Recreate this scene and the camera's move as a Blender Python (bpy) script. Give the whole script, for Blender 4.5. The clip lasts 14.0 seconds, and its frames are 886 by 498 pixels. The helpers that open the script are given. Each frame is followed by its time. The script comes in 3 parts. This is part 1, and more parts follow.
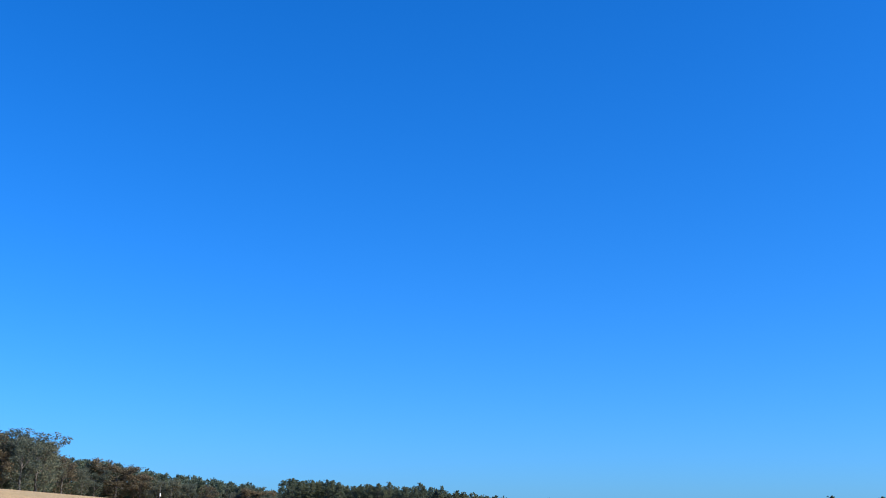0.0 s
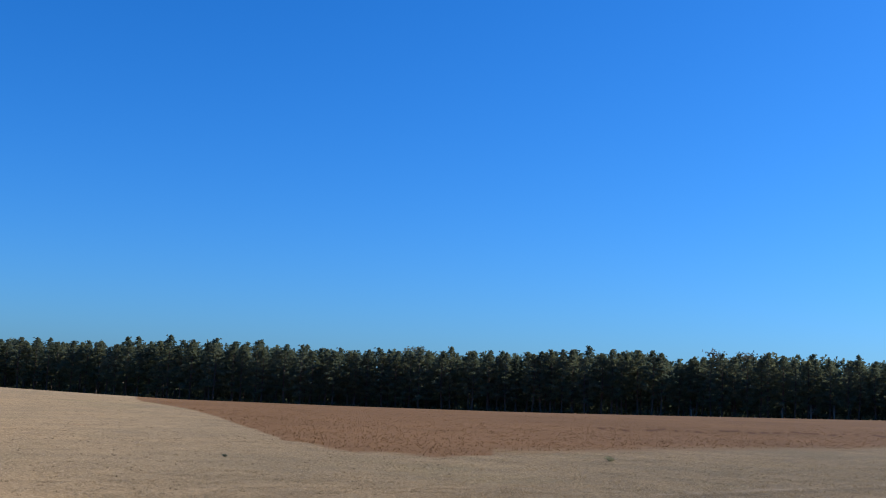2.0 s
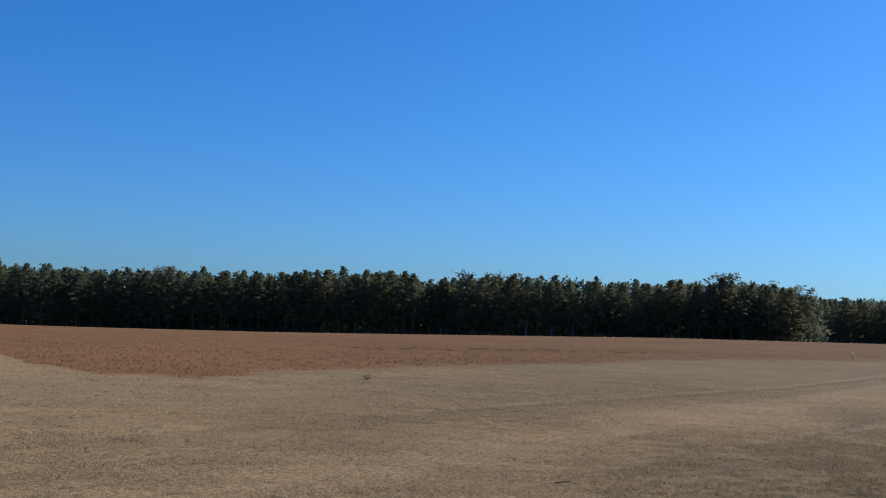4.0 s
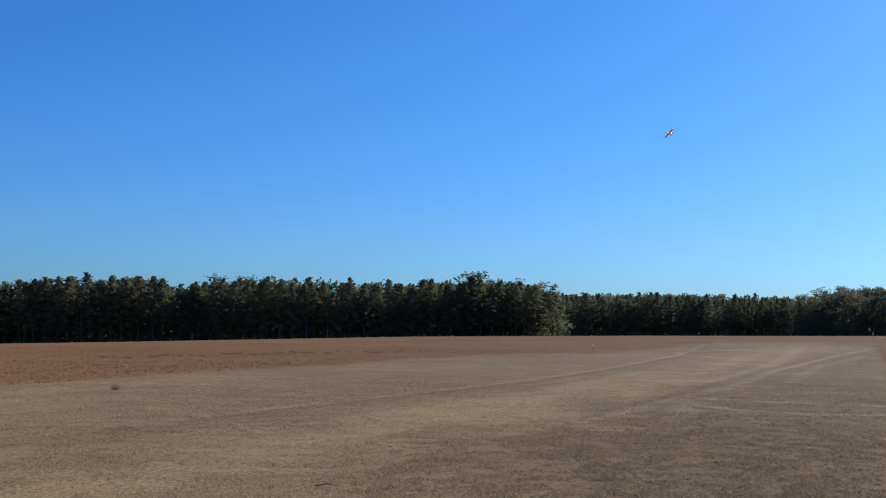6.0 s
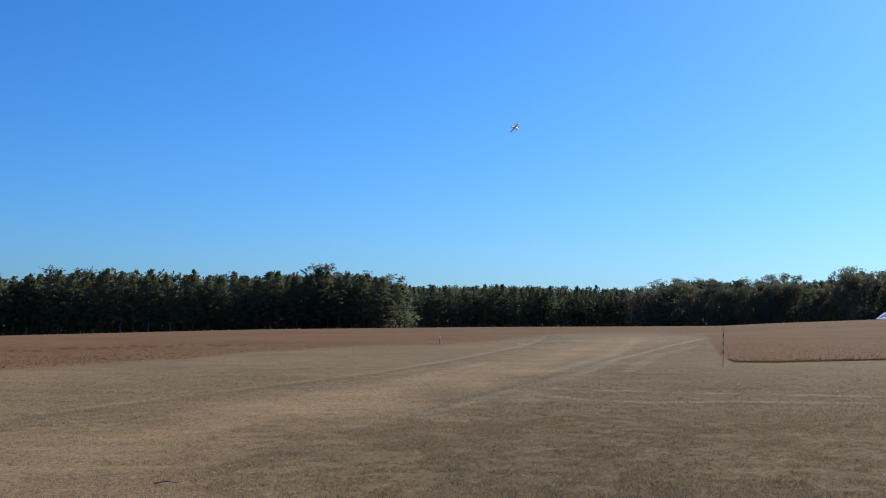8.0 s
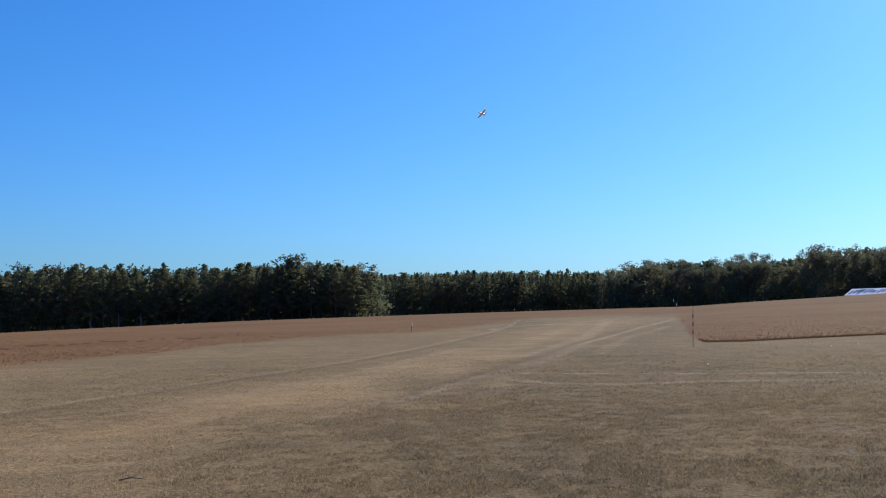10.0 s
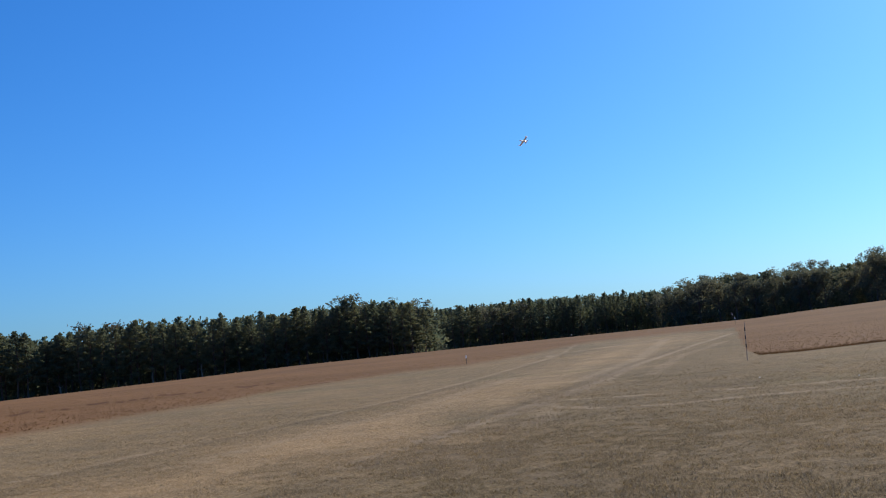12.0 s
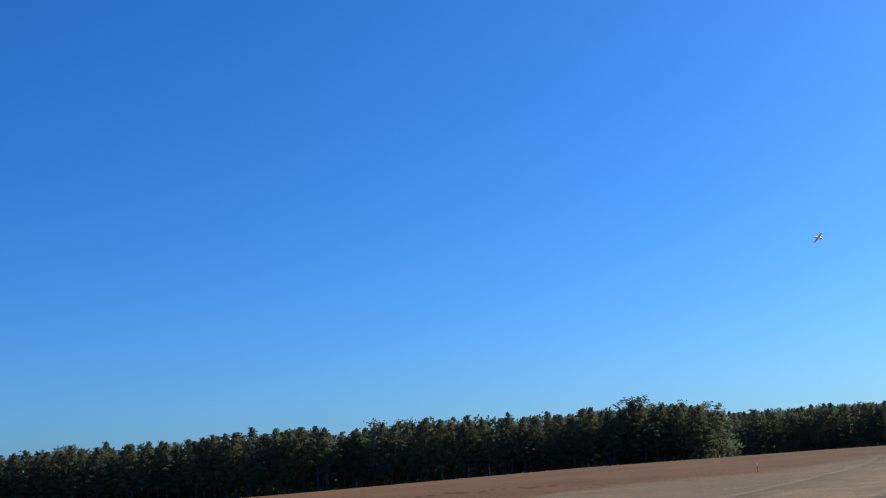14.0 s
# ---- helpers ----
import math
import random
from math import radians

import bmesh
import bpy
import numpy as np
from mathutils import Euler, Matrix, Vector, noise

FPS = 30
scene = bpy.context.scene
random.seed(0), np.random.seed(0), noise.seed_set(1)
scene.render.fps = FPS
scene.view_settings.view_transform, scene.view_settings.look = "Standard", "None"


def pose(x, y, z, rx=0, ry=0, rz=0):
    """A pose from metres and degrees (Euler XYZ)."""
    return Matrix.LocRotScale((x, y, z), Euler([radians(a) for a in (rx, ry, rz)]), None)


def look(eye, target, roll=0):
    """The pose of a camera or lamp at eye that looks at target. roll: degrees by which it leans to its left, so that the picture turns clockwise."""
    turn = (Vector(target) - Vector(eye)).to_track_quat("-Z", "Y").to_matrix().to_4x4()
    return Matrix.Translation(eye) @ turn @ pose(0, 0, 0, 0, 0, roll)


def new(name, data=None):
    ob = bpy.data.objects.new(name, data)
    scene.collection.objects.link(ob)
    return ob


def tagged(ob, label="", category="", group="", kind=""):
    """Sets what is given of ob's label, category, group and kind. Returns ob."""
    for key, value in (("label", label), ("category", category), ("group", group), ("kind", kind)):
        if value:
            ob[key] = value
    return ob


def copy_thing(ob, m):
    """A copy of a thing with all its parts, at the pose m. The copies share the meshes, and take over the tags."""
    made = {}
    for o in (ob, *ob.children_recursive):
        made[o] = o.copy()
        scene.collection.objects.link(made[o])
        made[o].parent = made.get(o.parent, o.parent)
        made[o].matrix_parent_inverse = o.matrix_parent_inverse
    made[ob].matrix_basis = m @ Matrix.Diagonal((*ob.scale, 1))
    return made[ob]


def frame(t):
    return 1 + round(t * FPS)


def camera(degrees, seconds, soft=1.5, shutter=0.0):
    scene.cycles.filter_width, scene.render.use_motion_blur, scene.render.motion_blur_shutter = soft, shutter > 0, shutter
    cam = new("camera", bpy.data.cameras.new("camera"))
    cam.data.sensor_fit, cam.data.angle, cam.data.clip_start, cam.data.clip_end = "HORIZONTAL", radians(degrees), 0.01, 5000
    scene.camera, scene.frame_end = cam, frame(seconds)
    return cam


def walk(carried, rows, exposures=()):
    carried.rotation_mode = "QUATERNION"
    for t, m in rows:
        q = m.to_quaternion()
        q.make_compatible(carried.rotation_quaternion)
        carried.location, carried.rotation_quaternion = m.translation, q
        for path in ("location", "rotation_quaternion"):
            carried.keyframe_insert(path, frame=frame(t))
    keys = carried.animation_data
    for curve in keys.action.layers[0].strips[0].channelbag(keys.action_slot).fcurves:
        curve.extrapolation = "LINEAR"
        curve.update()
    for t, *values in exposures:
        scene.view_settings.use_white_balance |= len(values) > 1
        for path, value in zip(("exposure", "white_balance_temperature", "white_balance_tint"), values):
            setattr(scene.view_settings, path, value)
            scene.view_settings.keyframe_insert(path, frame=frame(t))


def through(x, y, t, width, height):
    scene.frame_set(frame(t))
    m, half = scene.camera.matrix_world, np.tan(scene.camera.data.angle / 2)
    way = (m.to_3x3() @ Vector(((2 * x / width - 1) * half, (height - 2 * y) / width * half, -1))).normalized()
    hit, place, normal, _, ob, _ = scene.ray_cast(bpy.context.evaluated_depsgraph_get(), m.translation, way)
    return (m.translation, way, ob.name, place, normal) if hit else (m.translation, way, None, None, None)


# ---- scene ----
cam = camera(42.8, 14.0, soft=1.0)

# Camera: held at eye height on the mown field; it turns and drifts a step to the side. Seconds, x, y, yaw, pitch, roll.
EYE = 1.7
PATH = [
    (0.0, 0.18, -0.06, 59.10, 14.46, -0.90), (0.3, 0.18, -0.06, 54.29, 13.34, -1.92), (0.5, 0.18, -0.07, 50.62, 12.26, -1.95), (0.7, 0.18, -0.08, 47.00, 11.43, -2.60),
    (1.0, 0.20, -0.09, 41.28, 10.48, -3.08), (1.5, 0.25, -0.09, 33.06, 8.58, -3.45), (2.0, 0.23, -0.09, 26.93, 7.35, -2.60), (2.5, 0.15, -0.10, 22.36, 5.77, -2.87),
    (3.0, 0.08, -0.08, 18.90, 4.66, -3.20), (3.2, 0.07, -0.08, 18.10, 4.33, -3.29), (5.5, 0.01, -0.06, 5.42, 3.86, 0.12), (6.0, 0.0, -0.04, 2.13, 4.24, -0.52),
    (6.5, 0.0, -0.02, -0.49, 4.54, -0.77), (7.0, 0.0, 0.0, -2.80, 4.59, -0.87), (7.5, 0.02, 0.02, -4.42, 4.32, -0.64), (8.0, 0.03, 0.02, -5.57, 3.89, -0.17),
    (8.5, 0.04, 0.04, -6.08, 3.54, 0.23), (11.0, 0.29, 0.11, -7.56, 3.12, 2.48), (11.5, 0.42, 0.10, -6.29, 3.77, 4.51), (12.0, 0.55, 0.08, -3.95, 5.01, 5.28),
    (12.5, 0.69, 0.05, -2.24, 5.90, 3.31), (13.0, 0.85, 0.02, -0.48, 6.96, 1.75), (13.5, 0.97, 0.01, 2.96, 8.91, 1.68), (14.0, 1.02, 0.02, 10.49, 11.18, 3.50),
]
EXPOSURES = [(0.0, 0.76, 6000, 9), (0.7, 0.70, 5950, 9), (1.3, 0.58, 6000, 9), (2.0, 0.42, 6250, 10), (3.2, 0.26, 6700, 11), (5.5, 0.26, 6900, 11), (8.5, 0.30, 6950, 11), (11.0, 0.40, 6950, 11), (12.5, 0.33, 6900, 11), (14.0, 0.30, 6700, 11)]
walk(cam, [(t, pose(x, y, EYE, 90 + pitch, roll, yaw)) for t, x, y, yaw, pitch, roll in PATH], EXPOSURES)

# ---- sky and sun ----
SUN_AZ, SUN_EL = -47.0, 34.0  # bearing to the left of +y, height, in degrees
sun_dir = Vector((-math.sin(radians(SUN_AZ)) * math.cos(radians(SUN_EL)), math.cos(radians(SUN_AZ)) * math.cos(radians(SUN_EL)), math.sin(radians(SUN_EL))))
world = bpy.data.worlds.new("world")
scene.world = world
world.use_nodes = True
wn, wl = world.node_tree.nodes, world.node_tree.links
sky = wn.new("ShaderNodeTexSky")
sky.sky_type, sky.sun_disc = "NISHITA", False
sky.sun_elevation, sky.sun_rotation = radians(SUN_EL), radians(-SUN_AZ)
sky.altitude, sky.air_density, sky.dust_density, sky.ozone_density = 0, 1.0, 0.9, 3.5
deep = wn.new("ShaderNodeHueSaturation")  # the clip's vivid colour
deep.inputs["Saturation"].default_value = 1.08
tint = wn.new("ShaderNodeMix")
tint.data_type, tint.blend_type = "RGBA", "MULTIPLY"
tint.inputs["Factor"].default_value, tint.inputs[7].default_value = 1.0, (0.46, 0.85, 1.44, 1)
wl.new(sky.outputs["Color"], tint.inputs[6])
wl.new(tint.outputs[2], deep.inputs["Color"])
wl.new(deep.outputs["Color"], wn["Background"].inputs["Color"])
wn["Background"].inputs["Strength"].default_value = 0.082
sun = new("sun", bpy.data.lights.new("sun", "SUN"))
sun.data.energy, sun.data.angle, sun.data.color = 5.0, radians(0.5), (1.0, 0.90, 0.74)
sun.matrix_world = look(sun_dir * 100, (0, 0, 0))

# ---- materials ----


def graph(name):
    m = bpy.data.materials.new(name)
    m.use_nodes = True
    nt = m.node_tree
    return m, nt, nt.nodes["Principled BSDF"]


def node(nt, kind, links=(), **settings):
    n = nt.nodes.new(kind)
    for k, v in settings.items():
        if k in n.inputs:
            n.inputs[k].default_value = v
    for socket, source in links:
        nt.links.new(source, n.inputs[socket])
    return n


def noise_of(nt, scale, detail=4.0, rough=0.6, vector=None):
    n = node(nt, "ShaderNodeTexNoise", Scale=scale, Detail=detail, Roughness=rough)
    if vector is not None:
        nt.links.new(vector, n.inputs["Vector"])
    return n.outputs["Fac"]


def ramp(nt, fac, *stops):
    r = nt.nodes.new("ShaderNodeValToRGB")
    els = r.color_ramp.elements
    while len(els) < len(stops):
        els.new(0.5)
    for e, (p, c) in zip(els, stops):
        e.position, e.color = p, (*c, 1)
    nt.links.new(fac, r.inputs["Fac"])
    return r.outputs["Color"]


def mixed(nt, fac, a, b, mode="MIX"):
    m = nt.nodes.new("ShaderNodeMix")
    m.data_type, m.blend_type = "RGBA", mode
    for socket, v in ((m.inputs["Factor"], fac), (m.inputs[6], a), (m.inputs[7], b)):
        if isinstance(v, (int, float)):
            socket.default_value = v
        elif isinstance(v, tuple):
            socket.default_value = (*v, 1)
        else:
            nt.links.new(v, socket)
    return m.outputs[2]


def bumped(nt, bsdf, height, strength, distance):
    b = node(nt, "ShaderNodeBump", [("Height", height)], Strength=strength, Distance=distance)
    nt.links.new(b.outputs["Normal"], bsdf.inputs["Normal"])


def simple(name, colour, rough=0.6, metal=0.0, vary=0.15, scale=3.0, bump=0.0):
    m, nt, b = graph(name)
    co = nt.nodes.new("ShaderNodeTexCoord").outputs["Object"]
    f = noise_of(nt, scale, vector=co)
    dark = tuple(c * (1 - vary) for c in colour)
    lite = tuple(min(1, c * (1 + vary)) for c in colour)
    nt.links.new(ramp(nt, f, (0.3, dark), (0.7, lite)), b.inputs["Base Color"])
    b.inputs["Roughness"].default_value, b.inputs["Metallic"].default_value = rough, metal
    if bump:
        bumped(nt, b, noise_of(nt, scale * 6, vector=co), bump, 0.02)
    return m


def foliage(name, dark, lite, warm, through=0.33):
    """Needles or leaves: each tuft its own shade, each tree its own tint, some light through."""
    m, nt, b = graph(name)
    island = nt.nodes.new("ShaderNodeNewGeometry").outputs["Random Per Island"]
    each = nt.nodes.new("ShaderNodeObjectInfo").outputs["Random"]
    col = ramp(nt, island, (0.0, dark), (0.55, lite), (1.0, warm))
    tint = ramp(nt, each, (0.0, (0.72, 0.78, 0.8)), (0.5, (1, 1, 1)), (1.0, (1.10, 1.04, 0.92)))
    col = mixed(nt, 1.0, col, tint, "MULTIPLY")
    nt.links.new(col, b.inputs["Base Color"])
    b.inputs["Roughness"].default_value = 0.8
    b.inputs["Specular IOR Level"].default_value = 0.15
    tr = node(nt, "ShaderNodeBsdfTranslucent", [("Color", col)])
    mx = node(nt, "ShaderNodeMixShader", [(1, b.outputs[0]), (2, tr.outputs[0])], Fac=through)
    nt.links.new(mx.outputs[0], nt.nodes["Material Output"].inputs["Surface"])
    return m


MAT_NEEDLE = foliage("pine_needles", (0.094, 0.120, 0.082), (0.138, 0.165, 0.104), (0.180, 0.190, 0.115), 0.5)
MAT_OLIVE = foliage("olive_leaves", (0.105, 0.126, 0.100), (0.160, 0.176, 0.124), (0.215, 0.208, 0.140), 0.5)
MAT_RUSSET = foliage("russet_leaves", (0.095, 0.078, 0.048), (0.165, 0.132, 0.080), (0.24, 0.185, 0.115))
MAT_PINE_BARK = simple("pine_bark", (0.075, 0.055, 0.042), 0.9, vary=0.4, scale=5, bump=0.5)
MAT_GREY_BARK = simple("grey_bark", (0.085, 0.074, 0.062), 0.9, vary=0.35, scale=5, bump=0.5)


def blade_material(name, dark, lite, warm, through):
    m, nt, b = graph(name)
    island = nt.nodes.new("ShaderNodeNewGeometry").outputs["Random Per Island"]
    pos = nt.nodes.new("ShaderNodeNewGeometry").outputs["Position"]
    col = ramp(nt, island, (0.0, dark), (0.5, lite), (1.0, warm))
    big = ramp(nt, noise_of(nt, 0.16, 3, vector=pos), (0.35, (0.78, 0.8, 0.78)), (0.65, (1.12, 1.08, 1.0)))
    col = mixed(nt, 1.0, col, big, "MULTIPLY")
    worn_lit = nt.nodes.new("ShaderNodeAttribute")
    worn_lit.attribute_name = "worn_lit"
    dull = nt.nodes.new("ShaderNodeAttribute")
    dull.attribute_name = "dull"
    col = mixed(nt, dull.outputs["Fac"], col, mixed(nt, 1.0, col, (0.88, 0.885, 0.87), "MULTIPLY"))
    col = mixed(nt, worn_lit.outputs["Fac"], col, mixed(nt, 1.0, col, (1.34, 1.31, 1.30), "MULTIPLY"))
    nt.links.new(col, b.inputs["Base Color"])
    b.inputs["Roughness"].default_value = 0.85
    b.inputs["Diffuse Roughness"].default_value = 0.45
    b.inputs["Specular IOR Level"].default_value = 0.08
    tr = node(nt, "ShaderNodeBsdfTranslucent", [("Color", col)])
    mx = node(nt, "ShaderNodeMixShader", [(1, b.outputs[0]), (2, tr.outputs[0])], Fac=through)
    nt.links.new(mx.outputs[0], nt.nodes["Material Output"].inputs["Surface"])
    return m


MAT_BLADE = blade_material("dry_blades", (0.15, 0.112, 0.068), (0.335, 0.262, 0.160), (0.56, 0.45, 0.30), 0.34)
MAT_CLOD = blade_material("dark_clods", (0.05, 0.036, 0.02), (0.09, 0.062, 0.034), (0.14, 0.10, 0.055), 0.05)
MAT_SEDGE = blade_material("red_brown_sedge", (0.16, 0.088, 0.040), (0.225, 0.128, 0.058), (0.285, 0.175, 0.088), 0.16)


def ground_material():
    m, nt, b = graph("dry_grass_ground")
    pos = nt.nodes.new("ShaderNodeNewGeometry").outputs["Position"]

    def attr(key):
        a = nt.nodes.new("ShaderNodeAttribute")
        a.attribute_name = key
        return a.outputs["Fac"]

    fine = noise_of(nt, 14.0, 8, 0.8, pos)
    mid = noise_of(nt, 0.55, 5, 0.65, pos)
    broad = noise_of(nt, 0.07, 4, 0.55, pos)
    mown = ramp(nt, fine, (0.40, (0.115, 0.084, 0.046)), (0.5, (0.235, 0.175, 0.097)), (0.60, (0.365, 0.279, 0.164)))
    mown = mixed(nt, 1.0, mown, ramp(nt, mid, (0.3, (0.80, 0.80, 0.80)), (0.7, (1.14, 1.12, 1.08))), "MULTIPLY")
    mown = mixed(nt, 1.0, mown, ramp(nt, broad, (0.35, (0.86, 0.87, 0.88)), (0.65, (1.10, 1.05, 1.0))), "MULTIPLY")
    green = ramp(nt, noise_of(nt, 0.11, 4, 0.6, pos), (0.54, (0, 0, 0)), (0.70, (0.5, 0.5, 0.5)))
    mown = mixed(nt, green, mown, mixed(nt, 1.0, mown, (0.80, 0.92, 0.78), "MULTIPLY"))
    clay = ramp(nt, noise_of(nt, 0.21, 3, 0.5, pos), (0.68, (0, 0, 0)), (0.76, (0.6, 0.6, 0.6)))
    mown = mixed(nt, clay, mown, (0.30, 0.165, 0.082))
    gaps = ramp(nt, noise_of(nt, 0.9, 5, 0.7, pos), (0.36, (0.15, 0.15, 0.15)), (0.56, (1, 1, 1)))
    worn_lit = mixed(nt, 1.0, mown, (1.42, 1.38, 1.37), "MULTIPLY")
    mown = mixed(nt, attr("worn_lit"), mown, worn_lit)
    mown = mixed(nt, attr("dull"), mown, mixed(nt, 1.0, mown, (0.88, 0.885, 0.87), "MULTIPLY"))
    mown = mixed(nt, mixed(nt, 1.0, attr("pale"), gaps, "MULTIPLY"), mown, (0.42, 0.325, 0.21))
    mown = mixed(nt, mixed(nt, 1.0, attr("dark"), gaps, "MULTIPLY"), mown, (0.095, 0.070, 0.046))
    rough = ramp(nt, noise_of(nt, 3.0, 8, 0.75, pos), (0.3, (0.160, 0.085, 0.036)), (0.5, (0.216, 0.119, 0.051)), (0.72, (0.272, 0.163, 0.077)))
    rough = mixed(nt, 1.0, rough, ramp(nt, noise_of(nt, 0.06, 5, 0.6, pos), (0.35, (0.85, 0.82, 0.80)), (0.65, (1.1, 1.06, 1.04))), "MULTIPLY")
    both = mixed(nt, attr("rough"), mown, rough)
    # Darkens the bare patches and the painted shade at the tall growth's foot.
    rut_shaded = mixed(nt, 1.0, both, (0.42, 0.34, 0.30), "MULTIPLY")
    nt.links.new(mixed(nt, attr("rut_shade"), both, rut_shaded), b.inputs["Base Color"])
    b.inputs["Roughness"].default_value = 0.95
    matt = node(nt, "ShaderNodeMapRange", [("Value", attr("rough"))])  # the uncut growth scatters more roughly
    matt.inputs["To Min"].default_value, matt.inputs["To Max"].default_value = 0.40, 0.50
    nt.links.new(matt.outputs[0], b.inputs["Diffuse Roughness"])
    b.inputs["Specular IOR Level"].default_value = 0.08
    bumped(nt, b, fine, 0.6, 0.04)
    return m


MAT_GROUND = ground_material()
MAT_WHITE = simple("white_paint", (0.80, 0.80, 0.78), 0.45, vary=0.06)
# White pipe standing against the sun; its shaded side is put into the colour.
MAT_WHITE_IN_SHADE = simple("white_plastic_in_shade", (0.42, 0.31, 0.21), 0.7, vary=0.15)
MAT_BLACK = simple("black_tape", (0.02, 0.02, 0.022), 0.5, vary=0.2)

# ---- the lie of the land ----
# Height at which the land ends against the woods, in degrees above eye level, by bearing (degrees left of +y).
RIM = [(-180, 0.5), (-60, 1.0), (-36, 0.8), (-29, 0.48), (-26.5, 0.36), (-22, 0.18), (-19.3, 0.04), (-15, 0.0), (-8, -0.05), (3.5, -0.2),
       (14, -0.48), (24, -0.74), (32, -0.86), (40, -0.88), (48, -0.6), (54.5, -0.28), (60, 0.35), (63, 0.5), (68, 0.92), (71, 1.3), (75, 1.7), (80, 2.0), (100, 2.0), (180, 0.5)]
RIM_AZ, RIM_EL = np.array(RIM).T


def smooth(u):
    u = np.clip(u, 0, 1)
    return u * u * (3 - 2 * u)


def land(x, y):
    """Height of the ground."""
    r, az = np.hypot(x, y), np.degrees(np.arctan2(-x, y))
    s = smooth((r - 30) / 200)
    swell = 0.10 * np.sin(x * 0.055 + 1) * np.sin(y * 0.047) * smooth((r - 15) / 40)
    return (EYE + np.minimum(r, 480) * np.tan(np.radians(np.interp(az, RIM_AZ, RIM_EL)))) * s + swell * (1 - s) + 7 * smooth((r - 445) / 120)


def spot(az, r):
    x, y = -math.sin(radians(az)) * r, math.cos(radians(az)) * r
    return Vector((x, y, float(land(x, y))))


def reach(az, dip):
    """How far off the ground lies at a bearing and an angle below eye level."""
    lo, hi = 5.0, 260.0
    for _ in range(40):
        r = (lo + hi) / 2
        p = spot(az, r)
        lo, hi = (r, hi) if math.degrees(math.atan2(p.z - EYE, r)) < -dip else (lo, r)
    return lo


# Where the tall red-brown growth begins: bearing, dip.
EDGE_FIELD = [(41.9, 0.90), (41.6, 1.0), (39.3, 1.3), (36.7, 2.0), (34.5, 2.65), (31, 3.08), (26.8, 3.14), (18.3, 2.58), (13, 2.15), (7.1, 1.80), (4.8, 1.53), (-2.2, 1.12), (-5.5, 1.06), (-8.3, 0.85), (-11.6, 0.46), (-18.0, 0.36)]
EDGE_RIGHT = [(-18.6, 0.33), (-19.0, 1.0), (-19.3, 1.48), (-20.0, 1.76), (-21.9, 1.75), (-28.9, 1.49), (-36, 1.3), (-60, 1.3)]
edge_az, edge_r = np.array(sorted((a, reach(a, d)) for a, d in EDGE_FIELD + EDGE_RIGHT)).T


def rough_share(x, y):
    r, az = np.hypot(x, y), np.degrees(np.arctan2(-x, y))
    wob = 0.6 * np.sin(x * 1.7 + np.sin(y * 0.9)) + 0.4 * np.sin(y * 2.3 + 2 * np.sin(x * 0.7))
    inside = (r - np.interp(az, edge_az, edge_r) + wob * 0.6) / (0.3 + r * np.where((az < 24) & (az > -17), 0.14, 0.03))
    return np.clip(inside, 0, 1) * (az < 41.9) * (az > -60)


def near_line(x, y, pts, half, soft):
    """1 on a polyline through pts, falling to 0 at half + soft away; the half width may change from end to end."""
    best = np.zeros(np.shape(x))
    wob = 0.12 * np.sin(x * 1.3 + 2 * np.sin(y * 0.4)) + 0.08 * np.sin(y * 1.9 + x)
    for (ax, ay), (bx, by) in zip(pts, pts[1:]):
        dx, dy = bx - ax, by - ay
        u = np.clip(((x - ax) * dx + (y - ay) * dy) / (dx * dx + dy * dy), 0, 1)
        d = np.hypot(x - ax - u * dx, y - ay - u * dy) + wob * min(1.0, half * 2)
        best = np.maximum(best, 1 - np.clip((d - half) / soft, 0, 1))
    return best


MOWER_LINE = [(-9.0, 12.0), (-5.9, 21.5), (-3.0, 29.0), (1.4, 39.5), (4.6, 49.5), (11.0, 72.5), (17.0, 94.0), (24.0, 125.0)]
STRIP_EDGE = [(-2.6, 7.0), (-0.8, 13.2), (0.8, 19.1), (2.7, 25.0), (4.5, 29.8), (7.5, 37.6), (13.0, 53.0), (23.7, 80.4), (36.0, 110.0)]
# Pale wheel marks and dark scuffs: half width, strength, corners.
PALE_MARKS = [
    (0.06, 0.45, MOWER_LINE[1:]),
    (0.16, 0.6, [(0.1, 17.8), (2.3, 23.4), (5.0, 29.7), (8.2, 37.6), (13.4, 53.0), (24.2, 80.4), (34.5, 103.0)]),
    (0.14, 0.6, [(4.8, 28.1), (5.8, 25.9), (7.2, 24.7), (9.0, 24.9), (12.0, 24.2)]),
    (0.14, 0.65, [(5.2, 30.6), (7.8, 28.8), (10.6, 27.4), (13.6, 26.2), (17.0, 25.4)]),
    (0.16, 0.4, [(5.3, 30.8), (4.4, 25.0), (3.6, 22.0)]),
    (0.3, 0.4, [(8.0, 40.0), (15.0, 60.0), (21.0, 80.0), (29.0, 106.0)]),
    (0.25, 0.45, [(11.2, 73.9), (14.2, 82.8), (15.5, 92.0), (21.0, 99.0), (31.0, 110.0)]),
    (0.2, 0.3, [(10.6, 40.0), (17.5, 60.0), (27.0, 82.0)]),
    (0.2, 0.3, [(-3.0, 21.0), (2.0, 34.0), (7.0, 50.0)]),
]
